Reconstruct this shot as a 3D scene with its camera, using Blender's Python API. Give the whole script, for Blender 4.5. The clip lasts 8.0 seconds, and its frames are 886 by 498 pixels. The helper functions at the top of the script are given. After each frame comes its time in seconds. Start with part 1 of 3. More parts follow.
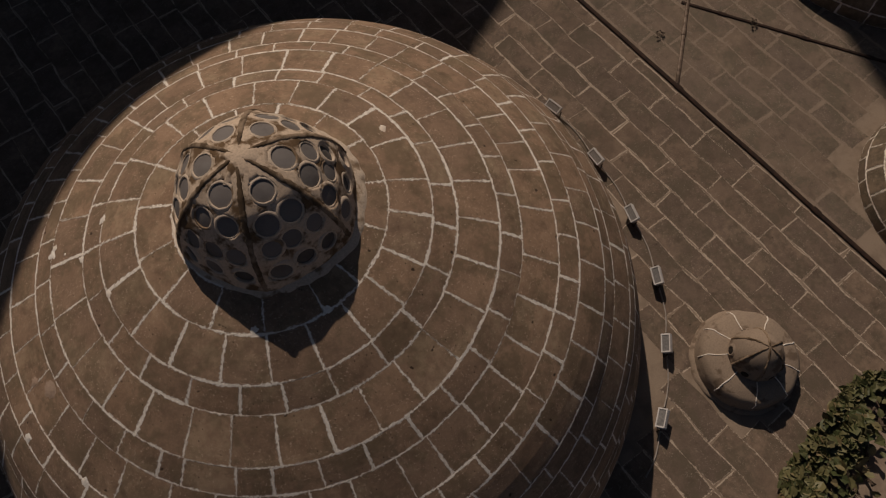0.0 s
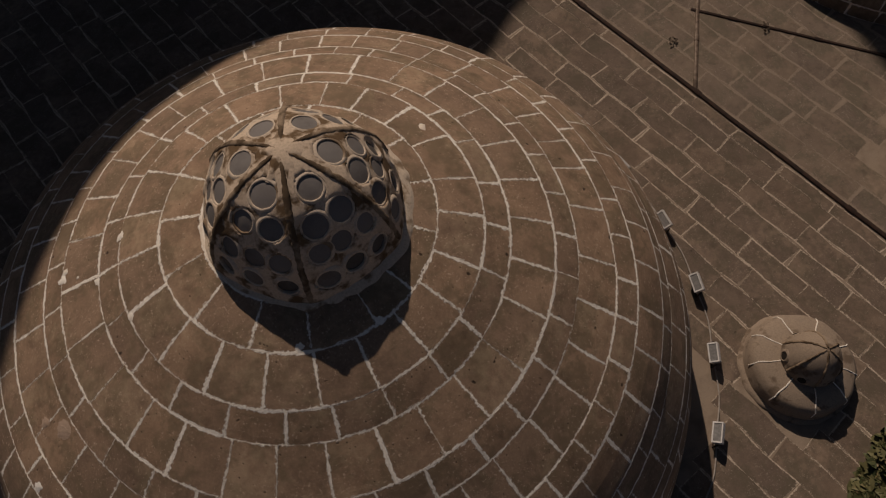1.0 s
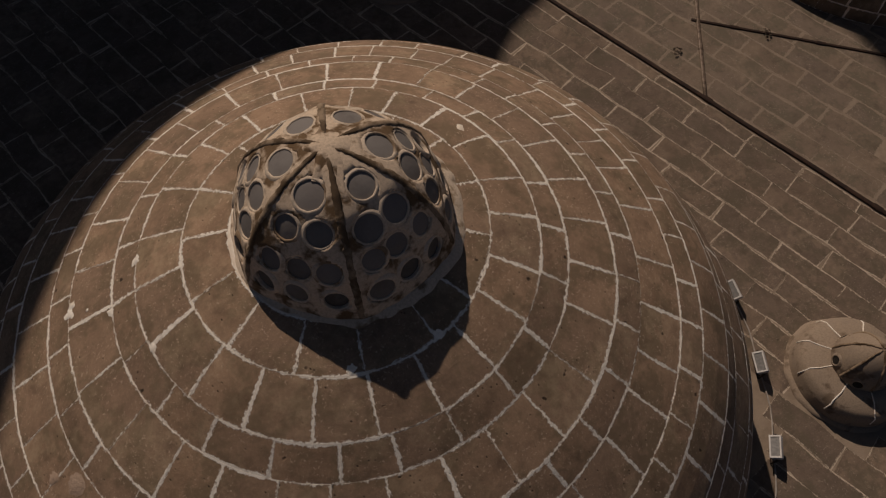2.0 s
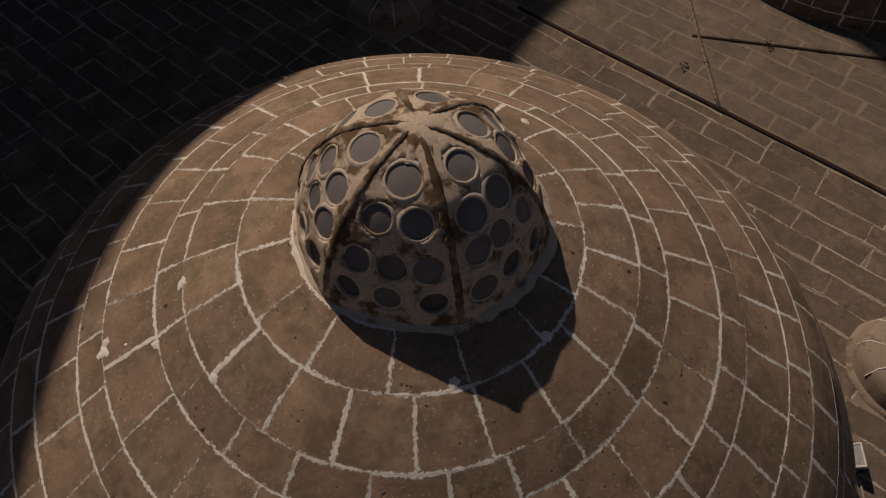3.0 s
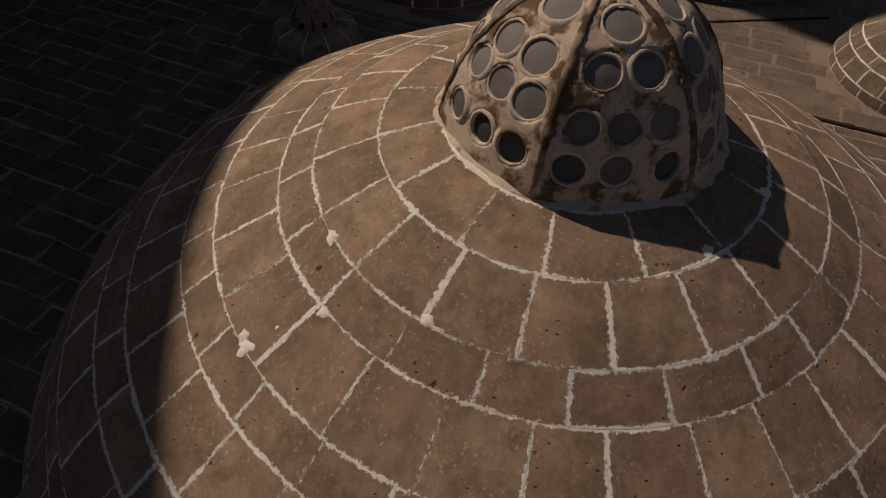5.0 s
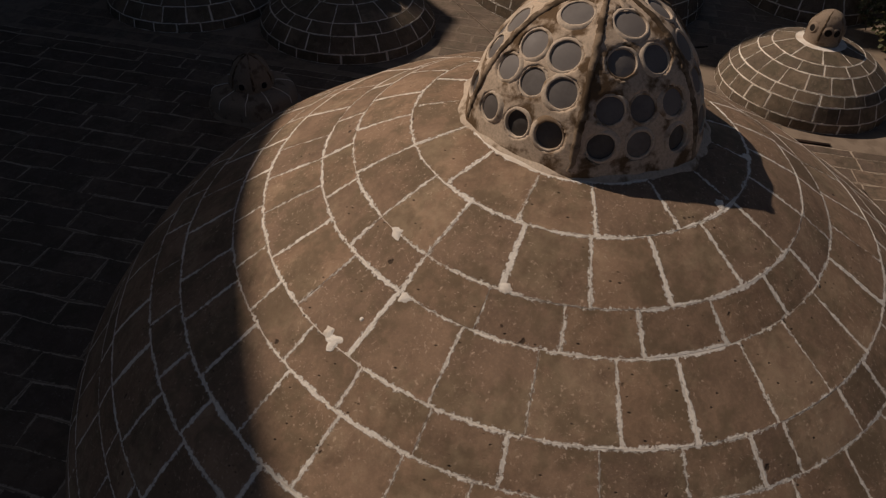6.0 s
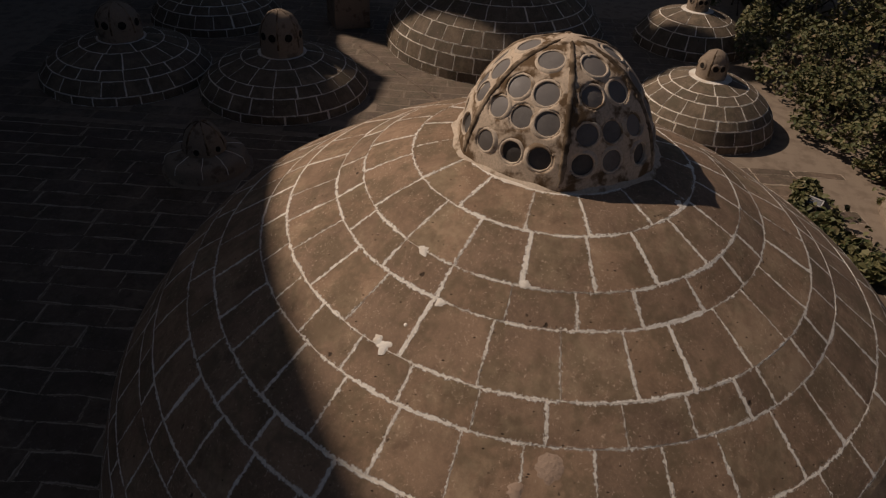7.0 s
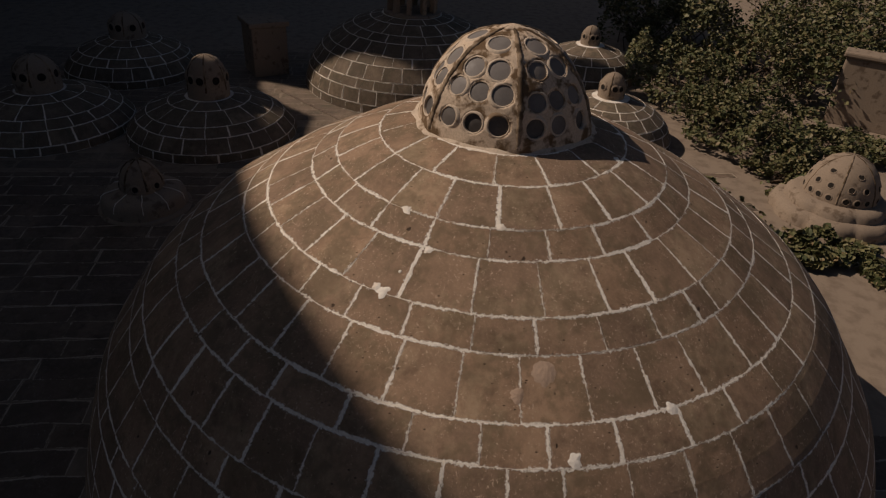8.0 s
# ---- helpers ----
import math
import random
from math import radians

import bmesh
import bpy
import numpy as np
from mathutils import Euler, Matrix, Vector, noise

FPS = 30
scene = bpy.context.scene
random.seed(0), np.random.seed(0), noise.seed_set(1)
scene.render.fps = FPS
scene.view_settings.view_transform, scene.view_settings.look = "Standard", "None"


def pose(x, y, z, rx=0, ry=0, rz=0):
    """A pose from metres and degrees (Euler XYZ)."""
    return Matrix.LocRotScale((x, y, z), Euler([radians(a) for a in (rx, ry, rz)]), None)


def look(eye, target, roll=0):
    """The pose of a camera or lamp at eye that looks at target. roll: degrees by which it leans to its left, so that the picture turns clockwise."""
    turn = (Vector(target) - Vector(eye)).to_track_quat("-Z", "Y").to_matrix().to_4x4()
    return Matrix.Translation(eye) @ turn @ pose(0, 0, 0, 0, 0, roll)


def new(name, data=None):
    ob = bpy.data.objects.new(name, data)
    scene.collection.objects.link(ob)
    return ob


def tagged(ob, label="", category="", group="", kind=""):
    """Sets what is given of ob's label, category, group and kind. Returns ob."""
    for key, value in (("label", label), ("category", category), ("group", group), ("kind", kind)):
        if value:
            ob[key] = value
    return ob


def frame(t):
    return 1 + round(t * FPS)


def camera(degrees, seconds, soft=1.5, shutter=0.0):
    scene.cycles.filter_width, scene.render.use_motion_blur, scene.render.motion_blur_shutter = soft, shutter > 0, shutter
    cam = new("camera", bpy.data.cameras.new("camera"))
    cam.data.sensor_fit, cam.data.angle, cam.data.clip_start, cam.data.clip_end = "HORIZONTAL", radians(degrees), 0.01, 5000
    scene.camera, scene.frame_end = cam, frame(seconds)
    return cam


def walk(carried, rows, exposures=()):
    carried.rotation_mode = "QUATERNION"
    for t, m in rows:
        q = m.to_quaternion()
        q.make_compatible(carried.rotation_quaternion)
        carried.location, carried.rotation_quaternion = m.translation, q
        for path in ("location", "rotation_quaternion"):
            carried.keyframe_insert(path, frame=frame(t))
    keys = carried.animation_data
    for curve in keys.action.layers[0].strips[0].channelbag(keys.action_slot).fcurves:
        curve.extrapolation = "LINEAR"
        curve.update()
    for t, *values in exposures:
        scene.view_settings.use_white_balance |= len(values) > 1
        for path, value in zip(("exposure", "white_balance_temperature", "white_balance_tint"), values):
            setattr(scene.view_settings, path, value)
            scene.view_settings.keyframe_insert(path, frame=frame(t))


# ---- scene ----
EXPOSURE = -0.90
# ---- camera ----
cam = camera(68.15, 8.0, soft=1.2)
# seconds, eye (x, y, z), yaw, pitch, roll
ROWS = [
    (0.0, 0.312, -2.231, 6.601, -24.09, -68.47, -3.33),
    (0.5, 0.070, -2.154, 6.385, -26.53, -66.94, -2.37),
    (1.0, -0.140, -2.070, 6.172, -28.75, -65.02, -1.71),
    (1.5, -0.352, -1.965, 5.939, -31.75, -62.96, -0.63),
    (1.7, -0.424, -1.928, 5.866, -32.52, -62.20, -0.56),
    (2.8, -0.930, -1.602, 5.377, -37.85, -57.80, 0.20),
    (3.0, -1.060, -1.538, 5.273, -39.25, -56.33, 0.44),
    (3.5, -1.357, -1.337, 5.059, -43.19, -54.21, 1.16),
    (4.0, -1.630, -1.147, 4.869, -47.67, -52.73, 1.57),
    (4.5, -1.950, -0.945, 4.658, -53.06, -50.92, 2.27),
    (5.0, -2.266, -0.779, 4.457, -57.81, -48.64, 2.46),
    (5.2, -2.430, -0.711, 4.371, -60.05, -47.30, 2.57),
    (6.3, -3.154, -0.318, 4.489, -72.25, -41.23, 3.76),
    (6.5, -3.287, -0.254, 4.538, -73.91, -40.12, 3.72),
    (7.0, -3.620, -0.110, 4.590, -78.22, -37.65, 3.65),
    (7.5, -4.004, 0.028, 4.490, -82.66, -34.88, 3.69),
    (8.0, -4.332, 0.133, 4.348, -86.92, -32.19, 3.63),
]
walk(cam, [(t, pose(x, y, z, 0, 0, yaw) @ pose(0, 0, 0, 90 + pitch) @ pose(0, 0, 0, 0, 0, roll)) for t, x, y, z, yaw, pitch, roll in ROWS],
     exposures=((0.0, EXPOSURE - 0.20), (3.0, EXPOSURE - 0.14), (5.0, EXPOSURE), (8.0, EXPOSURE + 0.04)))
# ---- end of path ----
# ---- light ----
SUN = Vector((0.1229, 0.7113, 0.6921)).normalized()
world = bpy.data.worlds.new("sky")
scene.world = world
world.use_nodes = True
wn = world.node_tree.nodes
sky = wn.new("ShaderNodeTexSky")
sky.sky_type, sky.sun_disc = "NISHITA", False
sky.air_density, sky.dust_density = 0.5, 1.4
sky.sun_elevation, sky.sun_rotation = math.asin(SUN.z), math.atan2(SUN.x, SUN.y)
wn["Background"].inputs["Strength"].default_value = 0.05
world.node_tree.links.new(sky.outputs[0], wn["Background"].inputs["Color"])
lamp = bpy.data.lights.new("sun", "SUN")
lamp.energy, lamp.angle, lamp.color = 5.0, radians(0.53), (1.0, 0.825, 0.695)
new("sun", lamp).matrix_world = look(SUN * 60, (0, 0, 0))


# ---- materials ----
class Nodes:
    """A small helper to write node materials."""

    def __init__(self, name):
        self.mat = bpy.data.materials.new(name)
        self.mat.use_nodes = True
        self.tree = self.mat.node_tree
        self.bsdf = self.tree.nodes["Principled BSDF"]
        self.bsdf.inputs["Specular IOR Level"].default_value = 0.3

    def put(self, socket, value):
        if isinstance(value, bpy.types.NodeSocket):
            self.tree.links.new(value, socket)
        elif isinstance(value, tuple) and len(value) == 3 and socket.type == "RGBA":
            socket.default_value = (*value, 1)
        else:
            socket.default_value = value

    def node(self, kind, **inputs):
        n = self.tree.nodes.new("ShaderNode" + kind)
        for key, value in inputs.items():
            self.put(n.inputs[key.replace("_", " ")], value)
        return n

    def math(self, op, a, b=0.0, clamp=False):
        n = self.tree.nodes.new("ShaderNodeMath")
        n.operation, n.use_clamp = op, clamp
        self.put(n.inputs[0], a)
        self.put(n.inputs[1], b)
        return n.outputs[0]

    def mix(self, fac, a, b, blend="MIX"):
        n = self.tree.nodes.new("ShaderNodeMix")
        n.data_type, n.blend_type = "RGBA", blend
        self.put(n.inputs[0], fac)
        self.put(n.inputs[6], a)
        self.put(n.inputs[7], b)
        return n.outputs[2]

    def ramp(self, value, lo, hi):
        n = self.tree.nodes.new("ShaderNodeMapRange")
        n.clamp, n.interpolation_type = True, "SMOOTHSTEP"
        self.put(n.inputs[0], value)
        n.inputs[1].default_value, n.inputs[2].default_value = lo, hi
        return n.outputs[0]

    def place(self, stretch=(1, 1, 1)):
        """Object coordinates, shifted by the object's own random number."""
        seat = self.node("TexCoord").outputs["Object"]
        rnd = self.math("MULTIPLY", self.node("ObjectInfo").outputs["Random"], 97.0)
        add = self.tree.nodes.new("ShaderNodeVectorMath")
        add.operation = "ADD"
        self.put(add.inputs[0], seat)
        self.put(add.inputs[1], rnd)
        return self.node("Mapping", Vector=add.outputs[0], Scale=stretch).outputs[0]

    def noise(self, at, scale, detail=4.0, rough=0.55):
        return self.node("TexNoise", Vector=at, Scale=scale, Detail=detail, Roughness=rough).outputs["Fac"]

    def bump(self, height, dist, strength=1.0, below=None):
        n = self.node("Bump", Height=height, Distance=dist, Strength=strength)
        if below is not None:
            self.put(n.inputs["Normal"], below)
        return n.outputs[0]

    def done(self, colour, rough=0.9, normal=None):
        self.put(self.bsdf.inputs["Base Color"], colour)
        self.put(self.bsdf.inputs["Roughness"], rough)
        if normal is not None:
            self.put(self.bsdf.inputs["Normal"], normal)
        return self.mat


def vary(n):
    """One number for each piece, whether it is an object or an island of a joined mesh."""
    a = n.node("ObjectInfo").outputs["Random"]
    b = n.node("NewGeometry").outputs["Random Per Island"]
    return n.math("FRACT", n.math("ADD", a, n.math("MULTIPLY", b, 0.73)))


def block_material(name, dark, light, mortar, smear, pits):
    """Cut stone with a smear of mortar along its edges (the attribute 'edge' is 0 at the rim)."""
    n = Nodes(name)
    at = n.place()
    rnd = vary(n)
    big, mid, fine = n.noise(at, 2.2), n.noise(at, 9.0, 6.0), n.noise(at, 60.0, 5.0, 0.7)
    col = n.mix(n.ramp(n.math("ADD", n.math("MULTIPLY", big, 0.6), n.math("MULTIPLY", mid, 0.5)), 0.36, 0.74), dark, light)
    col = n.mix(n.math("MULTIPLY", n.ramp(rnd, 0.0, 1.0), 0.42), col, tuple(c * k for c, k in zip(dark, (0.72, 0.78, 0.92))))
    col = n.mix(n.math("MULTIPLY", n.ramp(fine, 0.42, 0.7), 0.22), col, tuple(c * 1.3 for c in light))
    olive = n.ramp(n.math("ADD", n.math("MULTIPLY", n.noise(at, 3.6, 5.0, 0.6), 0.75), n.math("MULTIPLY", n.noise(at, 21.0, 4.0), 0.3)), 0.48, 0.62)
    col = n.mix(n.math("MULTIPLY", olive, 0.7), col, (dark[0] * 0.80, dark[1] * 0.90, dark[2] * 0.86))
    speck = n.math("MULTIPLY", n.ramp(n.noise(at, 52.0, 6.0, 0.8), 0.57, 0.64), n.ramp(n.noise(at, 4.1, 3.0), 0.40, 0.56))
    col = n.mix(n.math("MULTIPLY", speck, 0.75), col, tuple(c * k for c, k in zip(light, (1.75, 1.95, 2.2))))
    dust = n.ramp(n.math("ADD", n.math("MULTIPLY", n.noise(at, 1.6, 4.0), 0.7), n.math("MULTIPLY", n.noise(at, 17.0, 5.0), 0.35)), 0.52, 0.72)
    col = n.mix(n.math("MULTIPLY", dust, 0.30), col, tuple(min(0.6, c * 1.9) for c in light))
    stain = n.ramp(n.noise(n.place((1.0, 1.0, 0.6)), 6.0, 6.0, 0.65), 0.54, 0.70)
    col = n.mix(n.math("MULTIPLY", stain, 0.38), col, tuple(c * 0.45 for c in dark))
    pit = n.node("TexVoronoi", Vector=n.place((1.0, 0.55, 1.0)), Scale=30.0).outputs["Distance"]
    hole = n.math("MULTIPLY", n.math("SUBTRACT", 1.0, n.ramp(pit, 0.04, 0.16)), n.ramp(n.noise(at, 9.0, 3.0), 0.51, 0.58))
    gouge = n.node("TexVoronoi", Vector=n.place((1.0, 1.0, 0.5)), Scale=9.0).outputs["Distance"]
    gouge = n.math("ADD", gouge, n.math("MULTIPLY", n.math("SUBTRACT", n.noise(at, 40.0, 3.0), 0.5), 0.35))
    gouge = n.math("MULTIPLY", n.math("SUBTRACT", 1.0, n.ramp(gouge, 0.06, 0.11)), n.ramp(n.noise(at, 6.3, 2.0), 0.54, 0.60))
    hole = n.math("MULTIPLY", n.math("MAXIMUM", hole, gouge), pits)
    col = n.mix(hole, col, tuple(c * 0.25 for c in dark))
    edge = n.tree.nodes.new("ShaderNodeAttribute")
    edge.attribute_name = "edge"
    apart = n.node("SeparateXYZ", Vector=edge.outputs["Vector"])
    ragged = n.math("ADD", n.math("MINIMUM", apart.outputs[0], apart.outputs[1]), n.math("MULTIPLY", n.math("SUBTRACT", n.noise(at, 48.0, 8.0, 0.85), 0.5), 2.1))
    ragged = n.math("ADD", ragged, n.math("MULTIPLY", n.math("SUBTRACT", n.noise(at, 6.0, 4.0, 0.6), 0.5), 0.95))
    lime = n.math("SUBTRACT", 1.0, n.ramp(ragged, smear - 0.07, smear + 0.07))
    lime = n.math("MULTIPLY", lime, n.math("ADD", 0.84, n.math("MULTIPLY", n.ramp(n.noise(at, 15.0, 6.0, 0.7), 0.36, 0.52), 0.16)))
    col = n.mix(lime, col, n.mix(n.ramp(fine, 0.3, 0.6), tuple(c * 0.85 for c in mortar), mortar))
    bump = n.bump(n.math("SUBTRACT", n.math("ADD", mid, n.math("MULTIPLY", fine, 0.45)), n.math("MULTIPLY", hole, 1.6)), 0.0045, 0.75)
    bump = n.bump(lime, 0.002, 0.7, bump)
    return n.done(col, n.math("ADD", 0.78, n.math("MULTIPLY", fine, 0.2)), bump)


def mortar_material(name, colour, dirt):
    n = Nodes(name)
    at = n.place()
    big, fine = n.noise(at, 5.0, 5.0), n.noise(at, 70.0, 5.0, 0.7)
    col = n.mix(n.ramp(big, 0.42, 0.68), colour, dirt)
    col = n.mix(n.math("MULTIPLY", n.ramp(fine, 0.4, 0.7), 0.35), col, tuple(c * 0.7 for c in colour))
    return n.done(col, 0.95, n.bump(n.math("ADD", big, n.math("MULTIPLY", fine, 0.6)), 0.01, 0.8))


def plaster_material(name, pale, brown, amount, grey=(0.2, 0.19, 0.18)):
    """Old lime plaster, worn off to brown in patches."""
    n = Nodes(name)
    at = n.place()
    big, mid, fine = n.noise(at, 3.0, 5.0), n.noise(at, 8.5, 5.0, 0.58), n.noise(at, 75.0, 4.0, 0.7)
    worn = n.ramp(n.math("ADD", n.math("MULTIPLY", big, 0.45), n.math("MULTIPLY", mid, 0.65)), amount, amount + 0.10)
    col = n.mix(n.ramp(fine, 0.35, 0.75), pale, tuple(c * 0.72 for c in pale))
    col = n.mix(n.math("MULTIPLY", n.ramp(n.noise(at, 6.0, 3.0), 0.5, 0.75), 0.6), col, grey)
    col = n.mix(worn, col, n.mix(fine, tuple(c * 0.55 for c in brown), brown))
    rel = n.math("SUBTRACT", n.math("ADD", mid, n.math("MULTIPLY", fine, 0.5)), n.math("MULTIPLY", worn, 0.7))
    return n.done(col, 0.93, n.bump(rel, 0.005, 0.5))


def speckled(name, a, b, scale, rough=0.8, metal=0.0, dist=0.003):
    n = Nodes(name)
    at = n.place()
    f = n.noise(at, scale, 5.0, 0.6)
    n.bsdf.inputs["Metallic"].default_value = metal
    return n.done(n.mix(n.ramp(f, 0.35, 0.68), a, b), rough, n.bump(n.noise(at, scale * 4, 4.0), dist, 0.6))


MORTAR_COLOUR = (0.90, 0.84, 0.74)
BLOCK = block_material("dome_stone", (0.208, 0.136, 0.086), (0.368, 0.245, 0.157), MORTAR_COLOUR, 0.105, 0.9)
WEATHERED = block_material("weathered_stone", (0.128, 0.094, 0.064), (0.232, 0.174, 0.118), MORTAR_COLOUR, 0.09, 0.6)
PAVER = block_material("paving_stone", (0.124, 0.089, 0.063), (0.194, 0.140, 0.099), (0.52, 0.425, 0.325), 0.17, 0.45)
FADED = block_material("worn_paving", (0.150, 0.111, 0.080), (0.215, 0.160, 0.114), (0.27, 0.21, 0.155), 0.3, 0.30)
MORTAR = mortar_material("lime_mortar", MORTAR_COLOUR, (0.74, 0.63, 0.50))
REPAIR = mortar_material("repair_mortar", (0.46, 0.335, 0.245), (0.37, 0.262, 0.185))
BED = mortar_material("roof_bed", (0.285, 0.222, 0.163), (0.205, 0.155, 0.113))
SHELL = plaster_material("lantern_plaster", (0.64, 0.505, 0.37), (0.185, 0.116, 0.060), 0.527, (0.44, 0.345, 0.255))
RENDER = plaster_material("vent_plaster", (0.31, 0.240, 0.175), (0.20, 0.145, 0.10), 0.58, (0.25, 0.20, 0.155))
COLLAR = plaster_material("collar_plaster", (0.64, 0.525, 0.40), (0.30, 0.21, 0.13), 0.575, (0.47, 0.38, 0.29))
RIB = plaster_material("rib_mortar", (0.30, 0.222, 0.148), (0.12, 0.080, 0.046), 0.50, (0.20, 0.152, 0.108))
RUST = speckled("rusted_iron", (0.022, 0.013, 0.010), (0.050, 0.027, 0.017), 18.0, 0.85, 0.1)
PIPE = speckled("painted_pipe", (0.20, 0.15, 0.11), (0.09, 0.06, 0.04), 14.0, 0.6, 0.2)
WHITE = speckled("grey_housing", (0.52, 0.50, 0.47), (0.62, 0.60, 0.57), 30.0, 0.5, 0.0, 0.0006)
REFLECT = speckled("lamp_reflector", (0.34, 0.33, 0.32), (0.48, 0.47, 0.45), 50.0, 0.25, 0.6, 0.0004)
CABLE = speckled("cable_sheath", (0.36, 0.32, 0.28), (0.26, 0.22, 0.18), 30.0, 0.6, 0.0, 0.0004)
# near-black colour for the shade inside cupola and vent holes
VOID = speckled("hole_shade", (0.015, 0.012, 0.010), (0.03, 0.024, 0.018), 20.0, 0.95)
WOODY = speckled("stem_bark", (0.07, 0.05, 0.035), (0.13, 0.095, 0.065), 25.0, 0.9)
HOUSE = speckled("house_render", (0.060, 0.050, 0.040), (0.095, 0.080, 0.064), 1.5, 0.9, 0.0, 0.01)


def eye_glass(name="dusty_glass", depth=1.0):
    """Thick, dusty bottle glass; a depth below 1 paints in recess shade and thins the dust."""
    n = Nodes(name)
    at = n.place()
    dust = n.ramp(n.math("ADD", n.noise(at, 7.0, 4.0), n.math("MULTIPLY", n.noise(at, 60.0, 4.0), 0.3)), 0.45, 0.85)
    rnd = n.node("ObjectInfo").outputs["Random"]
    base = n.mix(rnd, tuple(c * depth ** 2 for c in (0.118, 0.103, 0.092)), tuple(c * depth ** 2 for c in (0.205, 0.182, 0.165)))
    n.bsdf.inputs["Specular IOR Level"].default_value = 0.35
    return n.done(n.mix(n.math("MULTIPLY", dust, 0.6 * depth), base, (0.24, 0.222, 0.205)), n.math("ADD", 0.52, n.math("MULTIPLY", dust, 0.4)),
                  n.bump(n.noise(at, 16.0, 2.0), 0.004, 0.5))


GLASS = eye_glass()
# glass colour darkened to stand for shade in the deeper-set lower eyes
DEEP = eye_glass("recess_shade_glass", 0.64)


def leaf_material():
    n = Nodes("leaves")
    rnd = n.node("NewGeometry").outputs["Random Per Island"]
    col = n.mix(n.ramp(rnd, 0.0, 0.8), (0.060, 0.072, 0.026), (0.190, 0.170, 0.078))
    col = n.mix(n.ramp(rnd, 0.86, 1.0), col, (0.24, 0.17, 0.09))
    n.put(n.bsdf.inputs["Transmission Weight"], 0.0)
    return n.done(n.mix(n.math("MULTIPLY", n.noise(n.place(), 20.0), 0.4), col, (0.05, 0.06, 0.02)), 0.55)


LEAF = leaf_material()


# ---- building helpers ----
def mesh_of(name, bm, *mats):
    me = bpy.data.meshes.new(name)
    bm.to_mesh(me)
    bm.free()
    for m in mats:
        me.materials.append(m)
    return me


def part(name, data, material, parent, label="", m=None, smooth=False):
    """Links a bmesh or mesh as one object under a thing or a part."""
    if isinstance(data, bmesh.types.BMesh):
        data = mesh_of(name, data, material)
    if smooth:
        data.polygons.foreach_set("use_smooth", [True] * len(data.polygons))
    ob = new(name, data)
    ob.parent = parent
    if m is not None:
        ob.matrix_basis = m
    return tagged(ob, label)


def thing(name, at, label, category, group="", kind="", turn=0.0):
    ob = new(name)
    ob.empty_display_size = 0.1
    ob.matrix_basis = pose(*at, 0, 0, turn)
    return tagged(ob, label, category, group, kind)


def lathe(profile, n=64, wobble=0.0, seed=0.0, close=True):
    bm = bmesh.new()
    rings = []
    for r, z in profile:
        ring = []
        for i in range(n):
            a = 2 * math.pi * i / n
            k = 1 + wobble * noise.noise((3 * math.cos(a) + seed, 3 * math.sin(a), z * 5))
            ring.append(bm.verts.new((r * k * math.cos(a), r * k * math.sin(a), z)))
        rings.append(ring)
    for a, b in zip(rings, rings[1:]):
        for i in range(n):
            bm.faces.new((a[i], a[(i + 1) % n], b[(i + 1) % n], b[i]))
    if close:
        bm.faces.new(rings[-1])
    return bm


def tube(points, r, n=8, cap=True):
    """A round bar along points."""
    bm = bmesh.new()
    pts = [Vector(p) for p in points]
    rings = []
    for i, p in enumerate(pts):
        d = (pts[min(i + 1, len(pts) - 1)] - pts[max(i - 1, 0)]).normalized()
        side = d.cross(Vector((0, 0, 1)))
        side = side.normalized() if side.length > 1e-4 else Vector((1, 0, 0))
        up = side.cross(d)
        k = r[i] if isinstance(r, (list, tuple)) else r
        rings.append([bm.verts.new(p + k * (math.cos(2 * math.pi * j / n) * side + math.sin(2 * math.pi * j / n) * up)) for j in range(n)])
    for a, b in zip(rings, rings[1:]):
        for j in range(n):
            bm.faces.new((a[j], a[(j + 1) % n], b[(j + 1) % n], b[j]))
    if cap:
        bm.faces.new(rings[0][::-1])
        bm.faces.new(rings[-1])
    bmesh.ops.recalc_face_normals(bm, faces=bm.faces[:])
    return bm


def box(sx, sy, sz, bevel=0.0, at=(0, 0, 0)):
    bm = bmesh.new()
    bmesh.ops.create_cube(bm, size=1.0, matrix=Matrix.Translation(at) @ Matrix.Diagonal((sx, sy, sz, 1)))
    if bevel:
        bmesh.ops.bevel(bm, geom=bm.edges[:], offset=bevel, segments=2, affect="EDGES", profile=0.5)
    return bm


def facing(a, r, z, tilt):
    """A pose on a dome at angle a (degrees) whose +z points outward, tilt degrees above the level."""
    return pose(0, 0, 0, 0, 0, a) @ pose(r, 0, z) @ pose(0, 0, 0, 0, 90 - tilt, 0)


